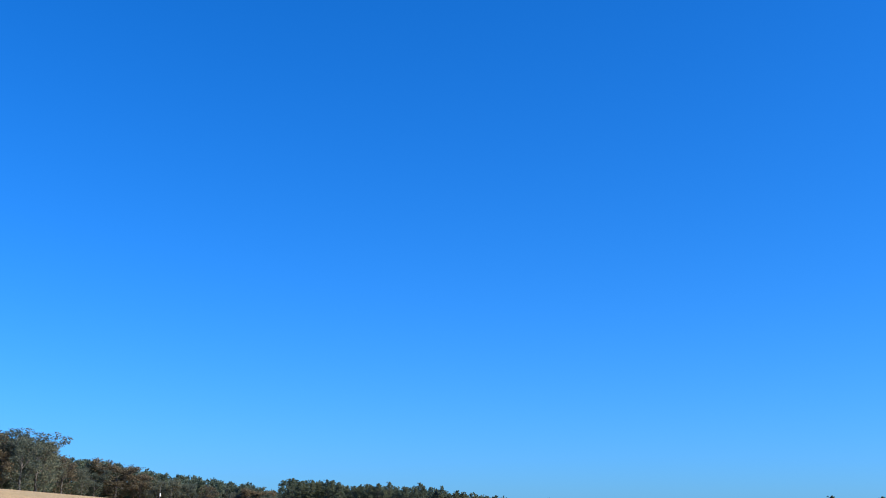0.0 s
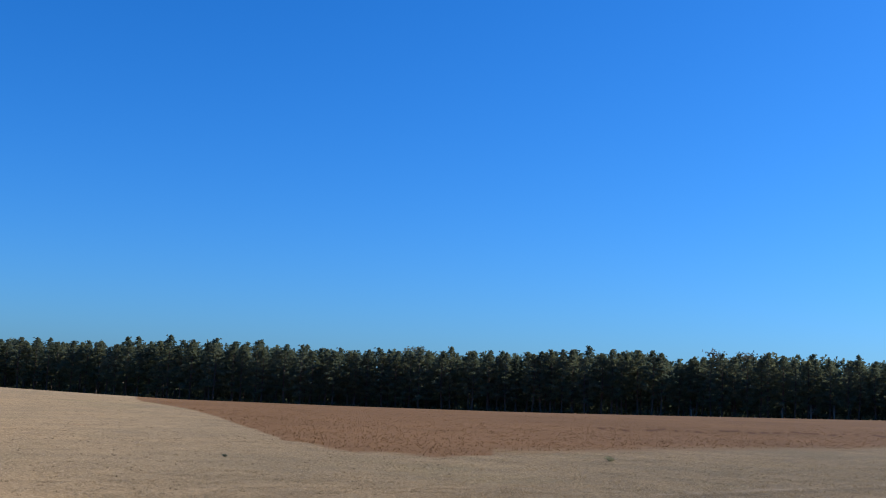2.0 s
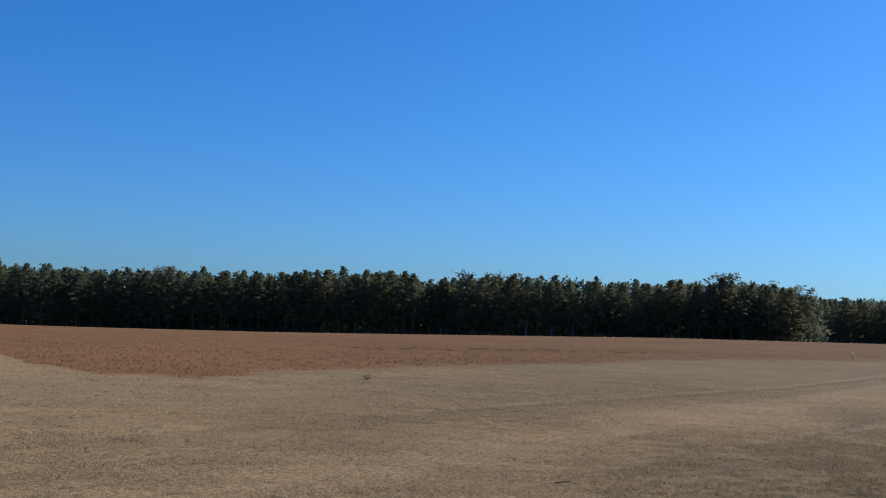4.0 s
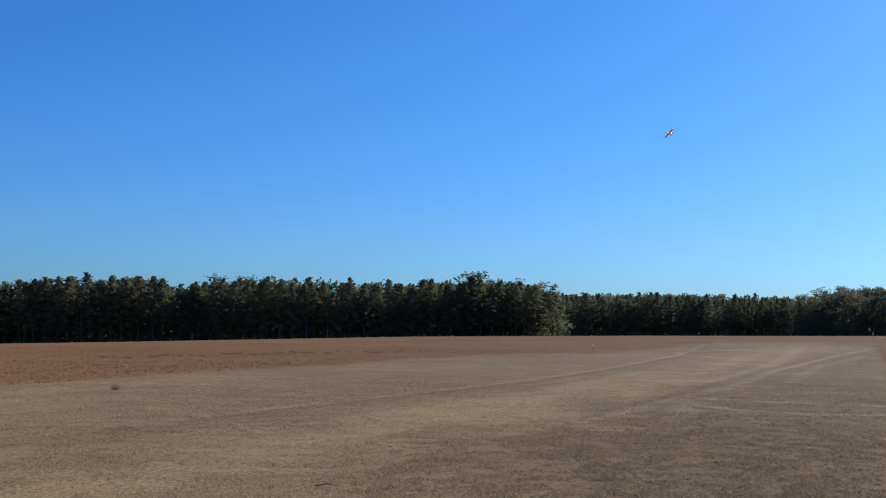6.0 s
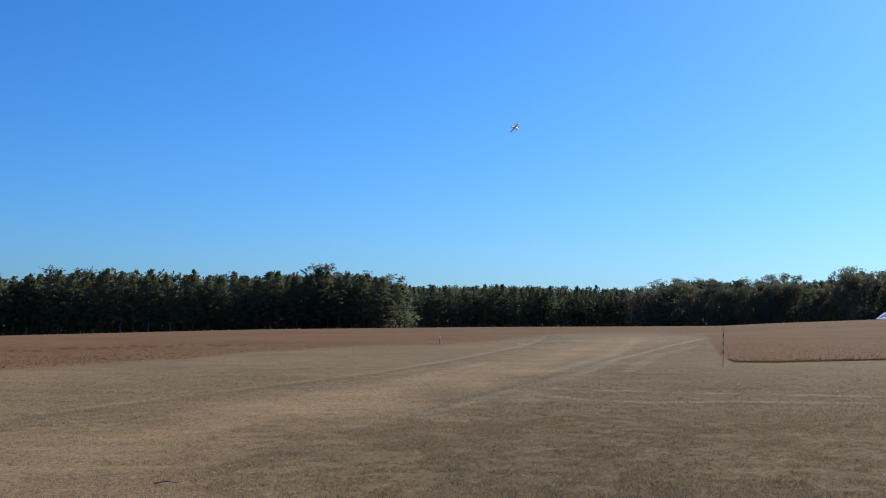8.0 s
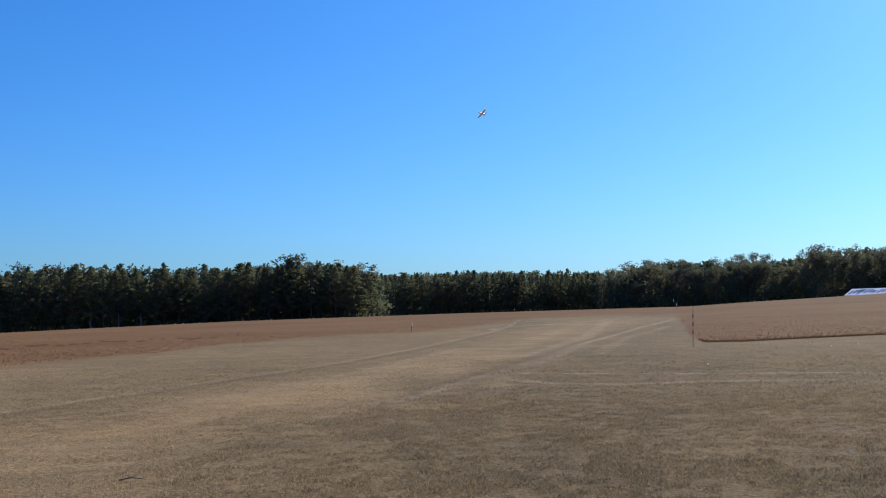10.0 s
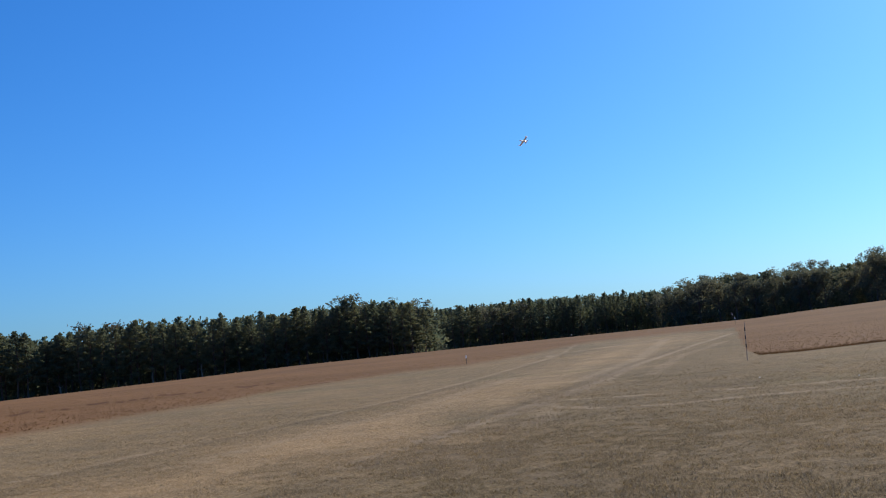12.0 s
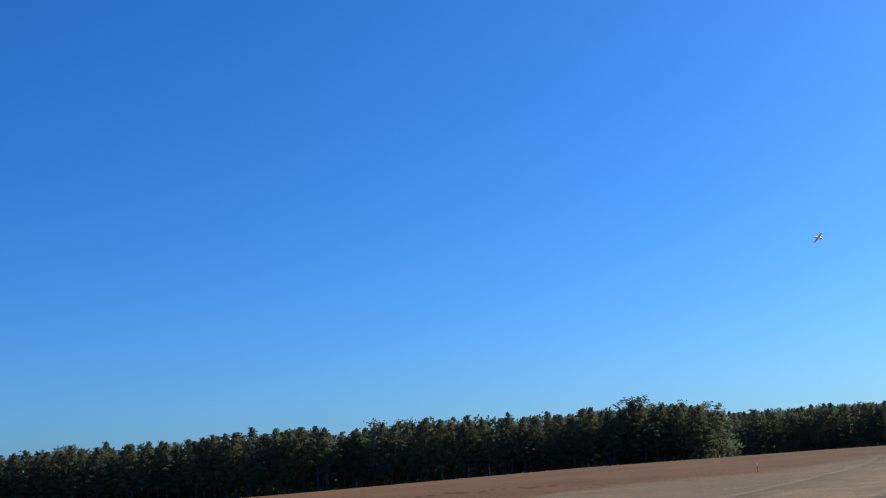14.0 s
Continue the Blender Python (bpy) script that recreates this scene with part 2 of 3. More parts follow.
DARK_MARKS = [
    (0.10, 0.45, [(x + 0.5, y) for x, y in MOWER_LINE[:5]]),
    (0.10, 0.3, [(x + 0.6, y) for x, y in MOWER_LINE[4:]]),
    (0.08, 0.45, STRIP_EDGE[2:6]),
    (0.10, 0.4, STRIP_EDGE[5:8]),
    (0.5, 0.45, [(0.5, 17.8), (1.4, 19.2)]),
    (0.45, 0.45, [(1.5, 16.2), (2.6, 19.0)]),
    (0.5, 0.3, [(3.4, 22.5), (4.0, 24.5)]),
    (0.13, 0.45, [(3.6, 26.0), (5.6, 31.0), (6.6, 34.0)]),
    (0.10, 0.4, [(6.2, 31.5), (7.4, 36.0), (12.0, 49.0)]),
    (0.5, 0.4, [(10.2, 29.6), (11.6, 29.8)]),
]


def pale_share(x, y):
    w = np.zeros(np.shape(x))
    for half, k, pts in PALE_MARKS:
        w = np.maximum(w, k * near_line(x, y, pts, half, 0.22))
    return w


def dark_share(x, y):
    w = np.zeros(np.shape(x))
    for half, k, pts in DARK_MARKS:
        w = np.maximum(w, k * near_line(x, y, pts, half, 0.25 + half * 0.6))
    return w


def dull_share(x, y):
    """The duller, less trodden turf beyond the strip's worn edge."""
    hi = np.interp(y, [p[1] for p in STRIP_EDGE], [p[0] for p in STRIP_EDGE])
    return smooth((x - hi + 0.6 * np.sin(y * 0.5)) / 2.5) * (y > 0)


def worn_lit_share(x, y):
    """The pale landing strip between the mower's line and its worn edge, and side-lit paleness painted on the slope at
    its other end.
    """
    az, r = np.degrees(np.arctan2(-x, y)), np.hypot(x, y)
    lo = np.interp(y, [p[1] for p in MOWER_LINE], [p[0] for p in MOWER_LINE])
    hi = np.interp(y, [p[1] for p in STRIP_EDGE], [p[0] for p in STRIP_EDGE])
    wob = 0.5 * np.sin(y * 0.31 + x) + 0.3 * np.sin(y * 0.83)
    soft = 1.3 + 0.03 * y
    w = np.clip((x - lo - 1.6 + wob) / soft, 0, 1) * np.clip((hi - x + wob) / soft, 0, 1) * (y > 0) * (1 - smooth((y - 95) / 35))
    streak = 0.82 + 0.18 * np.sin((x - 0.29 * y) * 2.3 + 0.6 * np.sin(y * 0.12))
    # The term from bearing 4 paints in how side-lit grass looks brighter.
    return np.maximum(w * streak, (0.55 * smooth((az - 4) / 30) * smooth((r - 4) / 8) + 0.35 * smooth((az - 33) / 9)) * (az < 150))


def rut_shade_share(x, y):
    # a broken line of bare patches in the tall growth
    r, az = np.hypot(x, y), np.degrees(np.arctan2(-x, y))
    line = 78 + 10 * np.sin(az * 0.16 + 1.2) + 2.0 * np.sin(az * 2.1) + 1.2 * np.sin(az * 5.3)
    patch = np.clip(1.3 - np.abs(r - line) / 2.6, 0, 1) * (np.sin(az * 7 + 3 * np.sin(az * 1.7)) > -0.15)
    # shade painted in at the foot of the tall growth where the mower turns
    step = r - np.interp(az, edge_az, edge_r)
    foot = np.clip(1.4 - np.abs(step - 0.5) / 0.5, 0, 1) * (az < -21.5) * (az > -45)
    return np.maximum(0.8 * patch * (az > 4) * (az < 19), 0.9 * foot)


def fill_mesh(name, verts, faces):
    me = bpy.data.meshes.new(name)
    me.from_pydata(verts, [], faces)
    return me


def make_ground():
    rings = np.concatenate([[0.0], np.geomspace(4.0, 9.0, 8), np.geomspace(9.2, 130, 330), np.geomspace(133, 480, 60), [700, 1200, 2500, 4500]])
    a = np.radians(np.concatenate([np.linspace(-88, 44, 680, endpoint=False), np.linspace(44, 272, 80, endpoint=False)]))
    n = len(a)
    X, Y = np.outer(rings, np.sin(a)), np.outer(rings, np.cos(a))
    Z = land(X, Y)
    verts = np.stack([X, Y, Z], -1).reshape(-1, 3)
    i, j = np.meshgrid(np.arange(len(rings) - 1), np.arange(n), indexing="ij")
    k = (j + 1) % n
    quads = np.stack([i * n + j, i * n + k, (i + 1) * n + k, (i + 1) * n + j], -1).reshape(-1, 4)
    me = bpy.data.meshes.new("ground")
    me.vertices.add(len(verts))
    me.vertices.foreach_set("co", verts.ravel())
    me.loops.add(quads.size)
    me.loops.foreach_set("vertex_index", quads[:, ::-1].ravel())
    me.polygons.add(len(quads))
    me.polygons.foreach_set("loop_start", np.arange(len(quads)) * 4)
    me.update(calc_edges=True)
    for key, f in (("rough", rough_share), ("worn_lit", worn_lit_share), ("pale", pale_share), ("dark", dark_share), ("dull", dull_share), ("rut_shade", rut_shade_share)):
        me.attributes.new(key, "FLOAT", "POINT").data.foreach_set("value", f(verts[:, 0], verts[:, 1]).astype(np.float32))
    me.polygons.foreach_set("use_smooth", np.ones(len(quads), bool))
    me.materials.append(MAT_GROUND)
    tagged(new("ground", me), "dry tan mown field rising gently to the woods", "ground", kind="structure")


make_ground()


def blades(name, x, y, height, spread, per, material, label, rng):
    """Many tufts in one mesh; each tuft is a few leaning narrow triangles."""
    n = len(x)
    z = land(x, y)
    ang = rng.uniform(0, 2 * np.pi, (n, per))
    lean = rng.uniform(0.2, 1.0, (n, per)) * spread
    height = np.broadcast_to(height, x.shape)[:, None]
    h = height * rng.uniform(0.5, 1.2, (n, per))
    w = height * rng.uniform(0.12, 0.30, (n, per))
    bx, by = x[:, None] + rng.normal(0, 0.35, (n, per)) * height, y[:, None] + rng.normal(0, 0.35, (n, per)) * height
    px, py = -np.sin(ang), np.cos(ang)
    lo = np.broadcast_to(z[:, None] - 0.01, bx.shape)
    v = np.stack([np.stack([bx - px * w, by - py * w, lo], -1), np.stack([bx + px * w, by + py * w, lo], -1),
                  np.stack([bx + np.cos(ang) * lean * h, by + np.sin(ang) * lean * h, z[:, None] + h], -1)], 2).reshape(-1, 3)
    m = n * per
    me = bpy.data.meshes.new(name)
    me.vertices.add(3 * m)
    me.vertices.foreach_set("co", v.astype(np.float32).ravel())
    me.loops.add(3 * m)
    me.loops.foreach_set("vertex_index", np.arange(3 * m))
    me.polygons.add(m)
    me.polygons.foreach_set("loop_start", np.arange(m) * 3)
    me.update(calc_edges=True)
    for key, f in (("worn_lit", worn_lit_share), ("dull", dull_share)):
        me.attributes.new(key, "FLOAT", "POINT").data.foreach_set("value", np.repeat(f(x, y), 3 * per).astype(np.float32))
    me.materials.append(material)
    tagged(new(name, me), label, "grass", kind="stuff")


def scatter(rng, n, r0, r1, a0, a1, power=2.0):
    r = (r0 ** power + rng.uniform(0, 1, n) * (r1 ** power - r0 ** power)) ** (1 / power)
    a = np.radians(rng.uniform(a0, a1, n))
    return -np.sin(a) * r, np.cos(a) * r


rng = np.random.default_rng(5)
TABLE = rng.uniform(0, 1, (256, 256))


def lumps(x, y, size):
    """Smooth random lumps of that size, 0 to 1."""
    u, v = x / size, y / size
    i, j = np.floor(u).astype(int), np.floor(v).astype(int)
    a, b = smooth(u - i), smooth(v - j)
    t = lambda p, q: TABLE[p % 256, q % 256]
    return (t(i, j) * (1 - a) + t(i + 1, j) * a) * (1 - b) + (t(i, j + 1) * (1 - a) + t(i + 1, j + 1) * a) * b


def tufted(x, y):
    return 0.55 * lumps(x, y, 0.16) + 0.35 * lumps(x, y, 0.45) + 0.1 * lumps(x, y, 2.0)


for count, r0, r1, a0, a1, tall, per, power in ((260000, 8.5, 26, -36, 46, 0.030, 3, 1.3), (200000, 17, 50, -36, 66, 0.036, 2, 1.1), (80000, 42, 105, -36, 85, 0.045, 2, 1.0), (60000, 8.6, 44, -36, 52, 0.040, 3, 1.1)):
    gx, gy = scatter(rng, count, r0, r1, a0, a1, power)
    size, far = tufted(gx, gy), (np.hypot(gx, gy) - r0) / (r1 - r0)
    thin = np.maximum(smooth((far - 0.6) / 0.4), (1 - smooth(far / 0.3)) * (r0 > 10))
    keep = (rough_share(gx, gy) < 0.3) & (size + rng.uniform(-0.12, 0.12, count) > 0.34) & (rng.uniform(0, 1, count) > thin)
    gx, gy, size = gx[keep], gy[keep], size[keep]
    blades("mown_grass", gx, gy, tall * (0.5 + 1.2 * (size - 0.3)) * (1 - 0.3 * worn_lit_share(gx, gy)), 2.8, per, MAT_BLADE, "short dry tan mown grass in uneven tufts", rng)
gx, gy = scatter(rng, 120000, 26, 120, -42, 43, 1.0)
size = tufted(gx, gy)
keep = (rough_share(gx, gy) > 0.5) & (size > 0.42) & (rng.uniform(0, 1, len(gx)) > (np.hypot(gx, gy) - 60) / 70)
blades("rough_grass", gx[keep], gy[keep], 0.04 + 0.06 * (size[keep] - 0.3), 2.0, 2, MAT_SEDGE, "red-brown dry uncut broom grass", rng)
ba = rng.uniform(-44, -19.7, 7000)
br = np.interp(ba, edge_az, edge_r) + rng.exponential(1.1, len(ba)) + 0.3
blades("broom_grass", -np.sin(np.radians(ba)) * br, np.cos(np.radians(ba)) * br, np.full(len(ba), 0.055), 1.2, 3, MAT_SEDGE, "taller red-brown broom grass along the mown edge", rng)


gx, gy = scatter(rng, 3200, 14, 95, 26, 80, 1.4)
keep = (rough_share(gx, gy) < 0.3)
blades("grass_clods", gx[keep], gy[keep], 0.034, 3.0, 6, MAT_CLOD, "scattered dark dry clods in the mown grass", rng)


def weed(az, dip, size):
    """A low dark green clump in the mown grass."""
    rnd = random.Random(int(az * 10))
    p = spot(az, reach(az, dip))
    bm = bmesh.new()
    heart = bm.verts.new((0, 0, -0.02))
    for _ in range(70):
        a, q = rnd.uniform(0, 6.28), rnd.uniform(0, size) * 0.5
        c = Vector((math.cos(a) * q * 1.6, math.sin(a) * q, 0.02))
        d = Vector((rnd.gauss(0, 0.5), rnd.gauss(0, 0.5), 1)).normalized() * size * rnd.uniform(0.2, 0.45)
        side = Vector((-math.sin(a), math.cos(a), 0)) * 0.02
        bm.faces.new([heart, bm.verts.new(c + d - side), bm.verts.new(c + d + side)])
    me = bpy.data.meshes.new("weed_clump")
    bm.to_mesh(me)
    bm.free()
    me.materials.append(MAT_OLIVE)
    ob = tagged(new("weed_clump", me), "low dark green weed clump in the dry mown grass", "weed", "weeds in the mown grass")
    ob.location = p


for az, dip, size in ((18.2, 2.90, 0.30), (37.3, 3.52, 0.10)):
    weed(az, dip, size)

# ---- trees ----


def tube(bm, pts, radii, sides=5):
    """A tapered limb along pts."""
    rings = []
    for k, (p, r) in enumerate(zip(pts, radii)):
        d = (pts[min(k + 1, len(pts) - 1)] - pts[max(k - 1, 0)]).normalized()
        side = d.cross(Vector((0.31, 0.95, 0.05))).normalized()
        up = d.cross(side)
        rings.append([bm.verts.new(p + (side * math.cos(q) + up * math.sin(q)) * r) for q in [2 * math.pi * i / sides for i in range(sides)]])
    for a, b in zip(rings, rings[1:]):
        for i in range(sides):
            bm.faces.new((a[i], a[(i + 1) % sides], b[(i + 1) % sides], b[i]))
    bm.faces.new(rings[-1])


def done(bm, name, material):
    me = bpy.data.meshes.new(name)
    bm.to_mesh(me)
    bm.free()
    me.materials.append(material)
    return me


def part(name, bm, material, parent, label=""):
    """One mesh object under a thing or a part."""
    ob = new(name, done(bm, name, material))
    ob.parent = parent
    return tagged(ob, label)


def tuft(vs, fs, c, out, size, rnd, n=5):
    """A spray of narrow leaf triangles fanning out from c, one island."""
    base = len(vs)
    vs.append(c)
    for _ in range(n):
        d = (out + Vector((rnd.gauss(0, 0.55), rnd.gauss(0, 0.55), rnd.gauss(0.15, 0.45)))).normalized()
        s = d.cross(Vector((rnd.random() - 0.5, rnd.random() - 0.5, rnd.random() - 0.5))).normalized()
        k = len(vs)
        tip = c + d * size * rnd.uniform(0.7, 1.2)
        vs += [tip + s * size * 0.24, tip - s * size * 0.24]
        fs.append((base, k, k + 1))


def leaf_mesh(name, vs, fs, material):
    me = fill_mesh(name, vs, fs)
    me.materials.append(material)
    return me


def pine(seed, low):
    """A plantation pine 15 m tall: straight trunk, whorled limbs, needle sprays; low: where the crown begins."""
    rnd = random.Random(seed)
    root = new("pine_tree")
    bm = bmesh.new()
    bend = Vector((rnd.uniform(-0.3, 0.3), rnd.uniform(-0.3, 0.3), 0))
    axis = [Vector((0, 0, 15 * u)) + bend * math.sin(u * 3) for u in (0, 0.05, 0.25, 0.5, 0.75, 0.96)]
    tube(bm, axis, [0.20, 0.14, 0.125, 0.10, 0.065, 0.02], 7)
    limbs, vs, fs = bm, [], []
    count = 44
    for k in range(count):
        u = low + (0.985 - low) * (k + rnd.random()) / count
        z = 15 * u
        q = k * 2.4 + rnd.uniform(-0.5, 0.5)
        full = 3.5 * (1 - (u - low) / (1 - low)) ** 1.0 * min(1, 0.6 + 2.2 * (u - low)) * (0.92 + 0.15 * math.sin(k * 0.7 + seed)) + 0.2
        length = full * rnd.uniform(0.65, 1.15)
        rise = 0.02 + 0.55 * u ** 3
        d = Vector((math.cos(q), math.sin(q), rise)).normalized()
        a = Vector((0, 0, z)) + bend * math.sin(u * 3)
        tip = a + d * length
        tube(limbs, [a, a + d * length * 0.5 - Vector((0, 0, 0.06)), tip], [0.045, 0.03, 0.012], 3)
        for j in range(max(4, int(length * 10))):
            f = rnd.uniform(0.3, 1.02)
            f = 1.05 - 0.6 * f * f * 0.9
            c = a + d * length * f + Vector((rnd.gauss(0, 0.22), rnd.gauss(0, 0.22), rnd.gauss(0.05, 0.10)))
            tuft(vs, fs, c, d * 0.7 + Vector((0, 0, 0.2)), 0.40, rnd, 6)
    for k in range(90):  # the spire
        u = 0.80 + 0.215 * (k / 90) ** 0.8
        q, rad = rnd.uniform(0, 6.28), 15 * (1.02 - u) * 0.42 * math.sqrt(rnd.random())
        tuft(vs, fs, Vector((math.cos(q) * rad, math.sin(q) * rad, 15 * u - 0.2)) + bend * math.sin(u * 3), Vector((math.cos(q) * 0.5, math.sin(q) * 0.5, 1.0)), 0.36, rnd)
    part("trunk", limbs, MAT_PINE_BARK, root)
    ob = new("crown", leaf_mesh("crown", vs, fs, MAT_NEEDLE))
    ob.parent = root
    return root


def hardwood(seed, material, density, wide):
    """A broad tree 15 m tall: forking limbs and a lobed crown with gaps; density 0 to 1 for how much leaf is left."""
    rnd = random.Random(seed)
    root = new("hardwood_tree")
    limbs, vs, fs = bmesh.new(), [], []
    tube(limbs, [Vector((0, 0, z)) + Vector((rnd.gauss(0, 0.12), rnd.gauss(0, 0.12), 0)) for z in (0, 0.6, 3, 6, 8.5)], [0.42, 0.3, 0.25, 0.2, 0.13], 7)

    def grow(a, d, length, r, level):
        mid = a + d * length * 0.5 + Vector((rnd.gauss(0, 0.15), rnd.gauss(0, 0.15), rnd.gauss(0, 0.15))) * length * 0.3
        tip = a + d * length
        tube(limbs, [a, mid, tip], [r, r * 0.75, r * 0.5], 4 if level < 2 else 3)
        if level == 3:
            for _ in range(int(11 * density)):
                c = tip + Vector((rnd.gauss(0, 0.55), rnd.gauss(0, 0.55), rnd.gauss(0, 0.45)))
                tuft(vs, fs, c, Vector((rnd.gauss(0, 0.6), rnd.gauss(0, 0.6), 0.35)), 0.42, rnd, 5)
            return
        for _ in range(3 if level else 2):
            q = Vector((rnd.gauss(0, 0.62) * wide, rnd.gauss(0, 0.62) * wide, rnd.uniform(-0.12, 0.6)))
            grow(tip if rnd.random() < 0.7 else mid, (d + q).normalized(), length * rnd.uniform(0.6, 0.85), r * 0.6, level + 1)

    for k in range(9):
        q = k * 2.4 + rnd.uniform(-0.4, 0.4)
        z = 1.3 + 7.1 * (k / 8) ** 0.8
        out = 1.15 if z < 5 else 0.75
        grow(Vector((0, 0, z)), Vector((math.cos(q) * out * wide, math.sin(q) * out * wide, rnd.uniform(0.25, 0.95))).normalized(), rnd.uniform(2.3, 3.1), 0.11, 0 if z > 5 else 1)
    for _ in range(int(330 * density)):  # leafy twigs low on the tree
        z, q = rnd.uniform(0.4, 9.5), rnd.uniform(0, 6.28)
        rad = wide * rnd.uniform(0.55, 1.1) * (1.5 + 2.0 * math.sin(math.pi * z / 12))
        tuft(vs, fs, Vector((math.cos(q) * rad, math.sin(q) * rad, z)), Vector((math.cos(q), math.sin(q), 0.3)), 0.45, rnd, 5)
    part("trunk", limbs, MAT_GREY_BARK, root)
    ob = new("crown", leaf_mesh("crown", vs, fs, material))
    ob.parent = root
    top = max(v.z for v in vs)
    for v in root.children:
        for p in v.data.vertices:
            p.co.z *= 15 / top
    return root


PINES = [tagged(pine(s, low), "tall dark green pine with bare lower trunk", "tree", "pines at the field edge") for s, low in ((1, 0.20), (2, 0.30), (3, 0.13), (4, 0.36), (5, 0.24), (6, 0.09), (7, 0.27), (8, 0.18))]
OLIVES = [tagged(hardwood(s, MAT_OLIVE, d, w), "broad hardwood tree with olive green autumn leaves", "tree", "hardwoods at the field edge") for s, d, w in ((11, 1.0, 1.0), (12, 0.9, 0.8), (13, 1.1, 1.1))]
RUSSETS = [tagged(hardwood(s, MAT_RUSSET, d, w), "hardwood tree with brown thinning autumn leaves", "tree", "hardwoods at the field edge") for s, d, w in ((21, 0.9, 1.0), (22, 0.6, 1.0), (23, 1.0, 0.8))]
used = set()


def plant(kind, az, r, height, wide=1.0):
    """A tree of that height; the first of a kind is the one built, the rest are its copies."""
    p = spot(az, r)
    m = pose(p.x, p.y, p.z - 0.15, 0, 0, rt.uniform(0, 360)) @ Matrix.Diagonal((height / 15 * wide, height / 15 * wide, height / 15, 1))
    if kind in used:
        return copy_thing(kind, m)
    used.add(kind)
    kind.matrix_basis = m
    return kind


rt = random.Random(9)
# The wood's front: bearing, distance, height of the tops in degrees above eye level.
FRONT = [(90, 340, 4.7), (79.2, 345, 4.65), (77.8, 405, 3.6), (75.1, 430, 3.3), (73, 430, 2.85), (69, 430, 2.45), (67.2, 430, 2.1), (66.9, 385, 2.85), (63.8, 380, 2.65), (60.5, 375, 2.6), (56.4, 365, 2.15), (55.4, 360, 1.8), (53.7, 355, 1.9), (51.4, 350, 1.6),
         (48, 345, 1.7), (44.5, 335, 1.75), (41, 315, 2.0), (38.5, 300, 2.15), (33.5, 290, 2.0), (28, 288, 2.1), (23.5, 286, 2.25), (21.0, 285, 2.48), (17.5, 285, 2.6), (15.9, 285, 2.5), (15.1, 285, 2.05), (14.3, 285, 2.4), (10.8, 280, 2.66), (4.6, 280, 2.55), (0.3, 278, 2.7), (-2.9, 278, 2.5), (-3.3, 278, 2.3),
         (-3.5, 400, 2.05), (-9.4, 420, 2.05), (-14.8, 430, 1.8), (-15.5, 410, 1.85), (-18, 400, 2.3), (-22, 390, 2.3), (-24.6, 385, 2.2), (-25.2, 380, 2.6), (-29, 380, 2.6), (-36, 380, 2.9), (-44, 380, 3.0)]
F_AZ, F_R, F_TOP = np.array(sorted(FRONT)).T


def front(az):
    r = float(np.interp(az, F_AZ, F_R))
    return r, r * (math.tan(radians(float(np.interp(az, F_AZ, F_TOP)))) - math.tan(radians(float(np.interp(az, RIM_AZ, RIM_EL))))) * 1.035


def row_of(a0, a1, gap, back, jitter, kinds, lift=1.0, wide=1.0, vary=0.045):
    az = a0
    while az > a1:
        r, h = front(az)
        hh = h * lift * rt.uniform(1 - vary, 1 + vary)
        plant(rt.choice(kinds), az + rt.uniform(-0.3, 0.3) * math.degrees(gap / r), r + back + rt.uniform(-jitter, jitter), hh, wide * rt.uniform(0.85, 1.15))
        az -= math.degrees(gap / r) * rt.uniform(0.75, 1.25)


row_of(66.6, -3.3, 2.9, 0.0, 1.6, PINES, 0.98, 1.2, 0.06)
row_of(66.6, -3.3, 3.3, 4.5, 1.5, PINES, 1.0, 1.2, 0.04)
row_of(-3.5, -15.0, 4.0, 0.0, 1.5, PINES)
row_of(-3.5, -15.0, 4.6, 5.0, 1.5, PINES + OLIVES[:1])
row_of(-15.0, -40, 6.0, 0.0, 3.0, OLIVES, 1.01, 1.0, 0.10)
row_of(-15.0, -40, 7.5, 9.0, 3.0, OLIVES + OLIVES + RUSSETS[:1], 1.03, 1.0, 0.10)
row_of(90, 67.2, 6.5, 0.0, 3.0, RUSSETS + OLIVES, 0.92, 1.2, 0.14)
row_of(90, 67.2, 8.5, 9.0, 3.0, RUSSETS + OLIVES, 1.0, 1.2, 0.14)
# Single crowns that stand out above the line.
for kind, az, back, lift, wide in ((OLIVES[0], 78.6, -20, 1.12, 0.9), (RUSSETS[0], 29.2, 14, 1.16, 1.2), (OLIVES[1], 28.3, 14, 1.08, 1.1), (RUSSETS[1], 12.7, 12, 1.10, 0.9),
                                   (OLIVES[0], 1.4, 10, 1.06, 1.2), (OLIVES[1], 0.3, 9, 1.11, 1.4), (OLIVES[2], -0.8, 9, 1.09, 1.3), (OLIVES[0], -2.1, 13, 1.12, 1.2), 
                                   (OLIVES[2], -25.2, -6, 1.12, 1.0), (OLIVES[0], -26.0, -4, 1.05, 0.9)):
    r, h = front(az)
    plant(kind, az, r + back, h * lift, wide)


for k in range(9):  # the flank of the near block
    r, h = front(-3.2)
    plant(PINES[k % 8], -3.2 + 0.05 * k, r + 3 + 11 * k, h * rt.uniform(0.84, 0.93), 1.15)


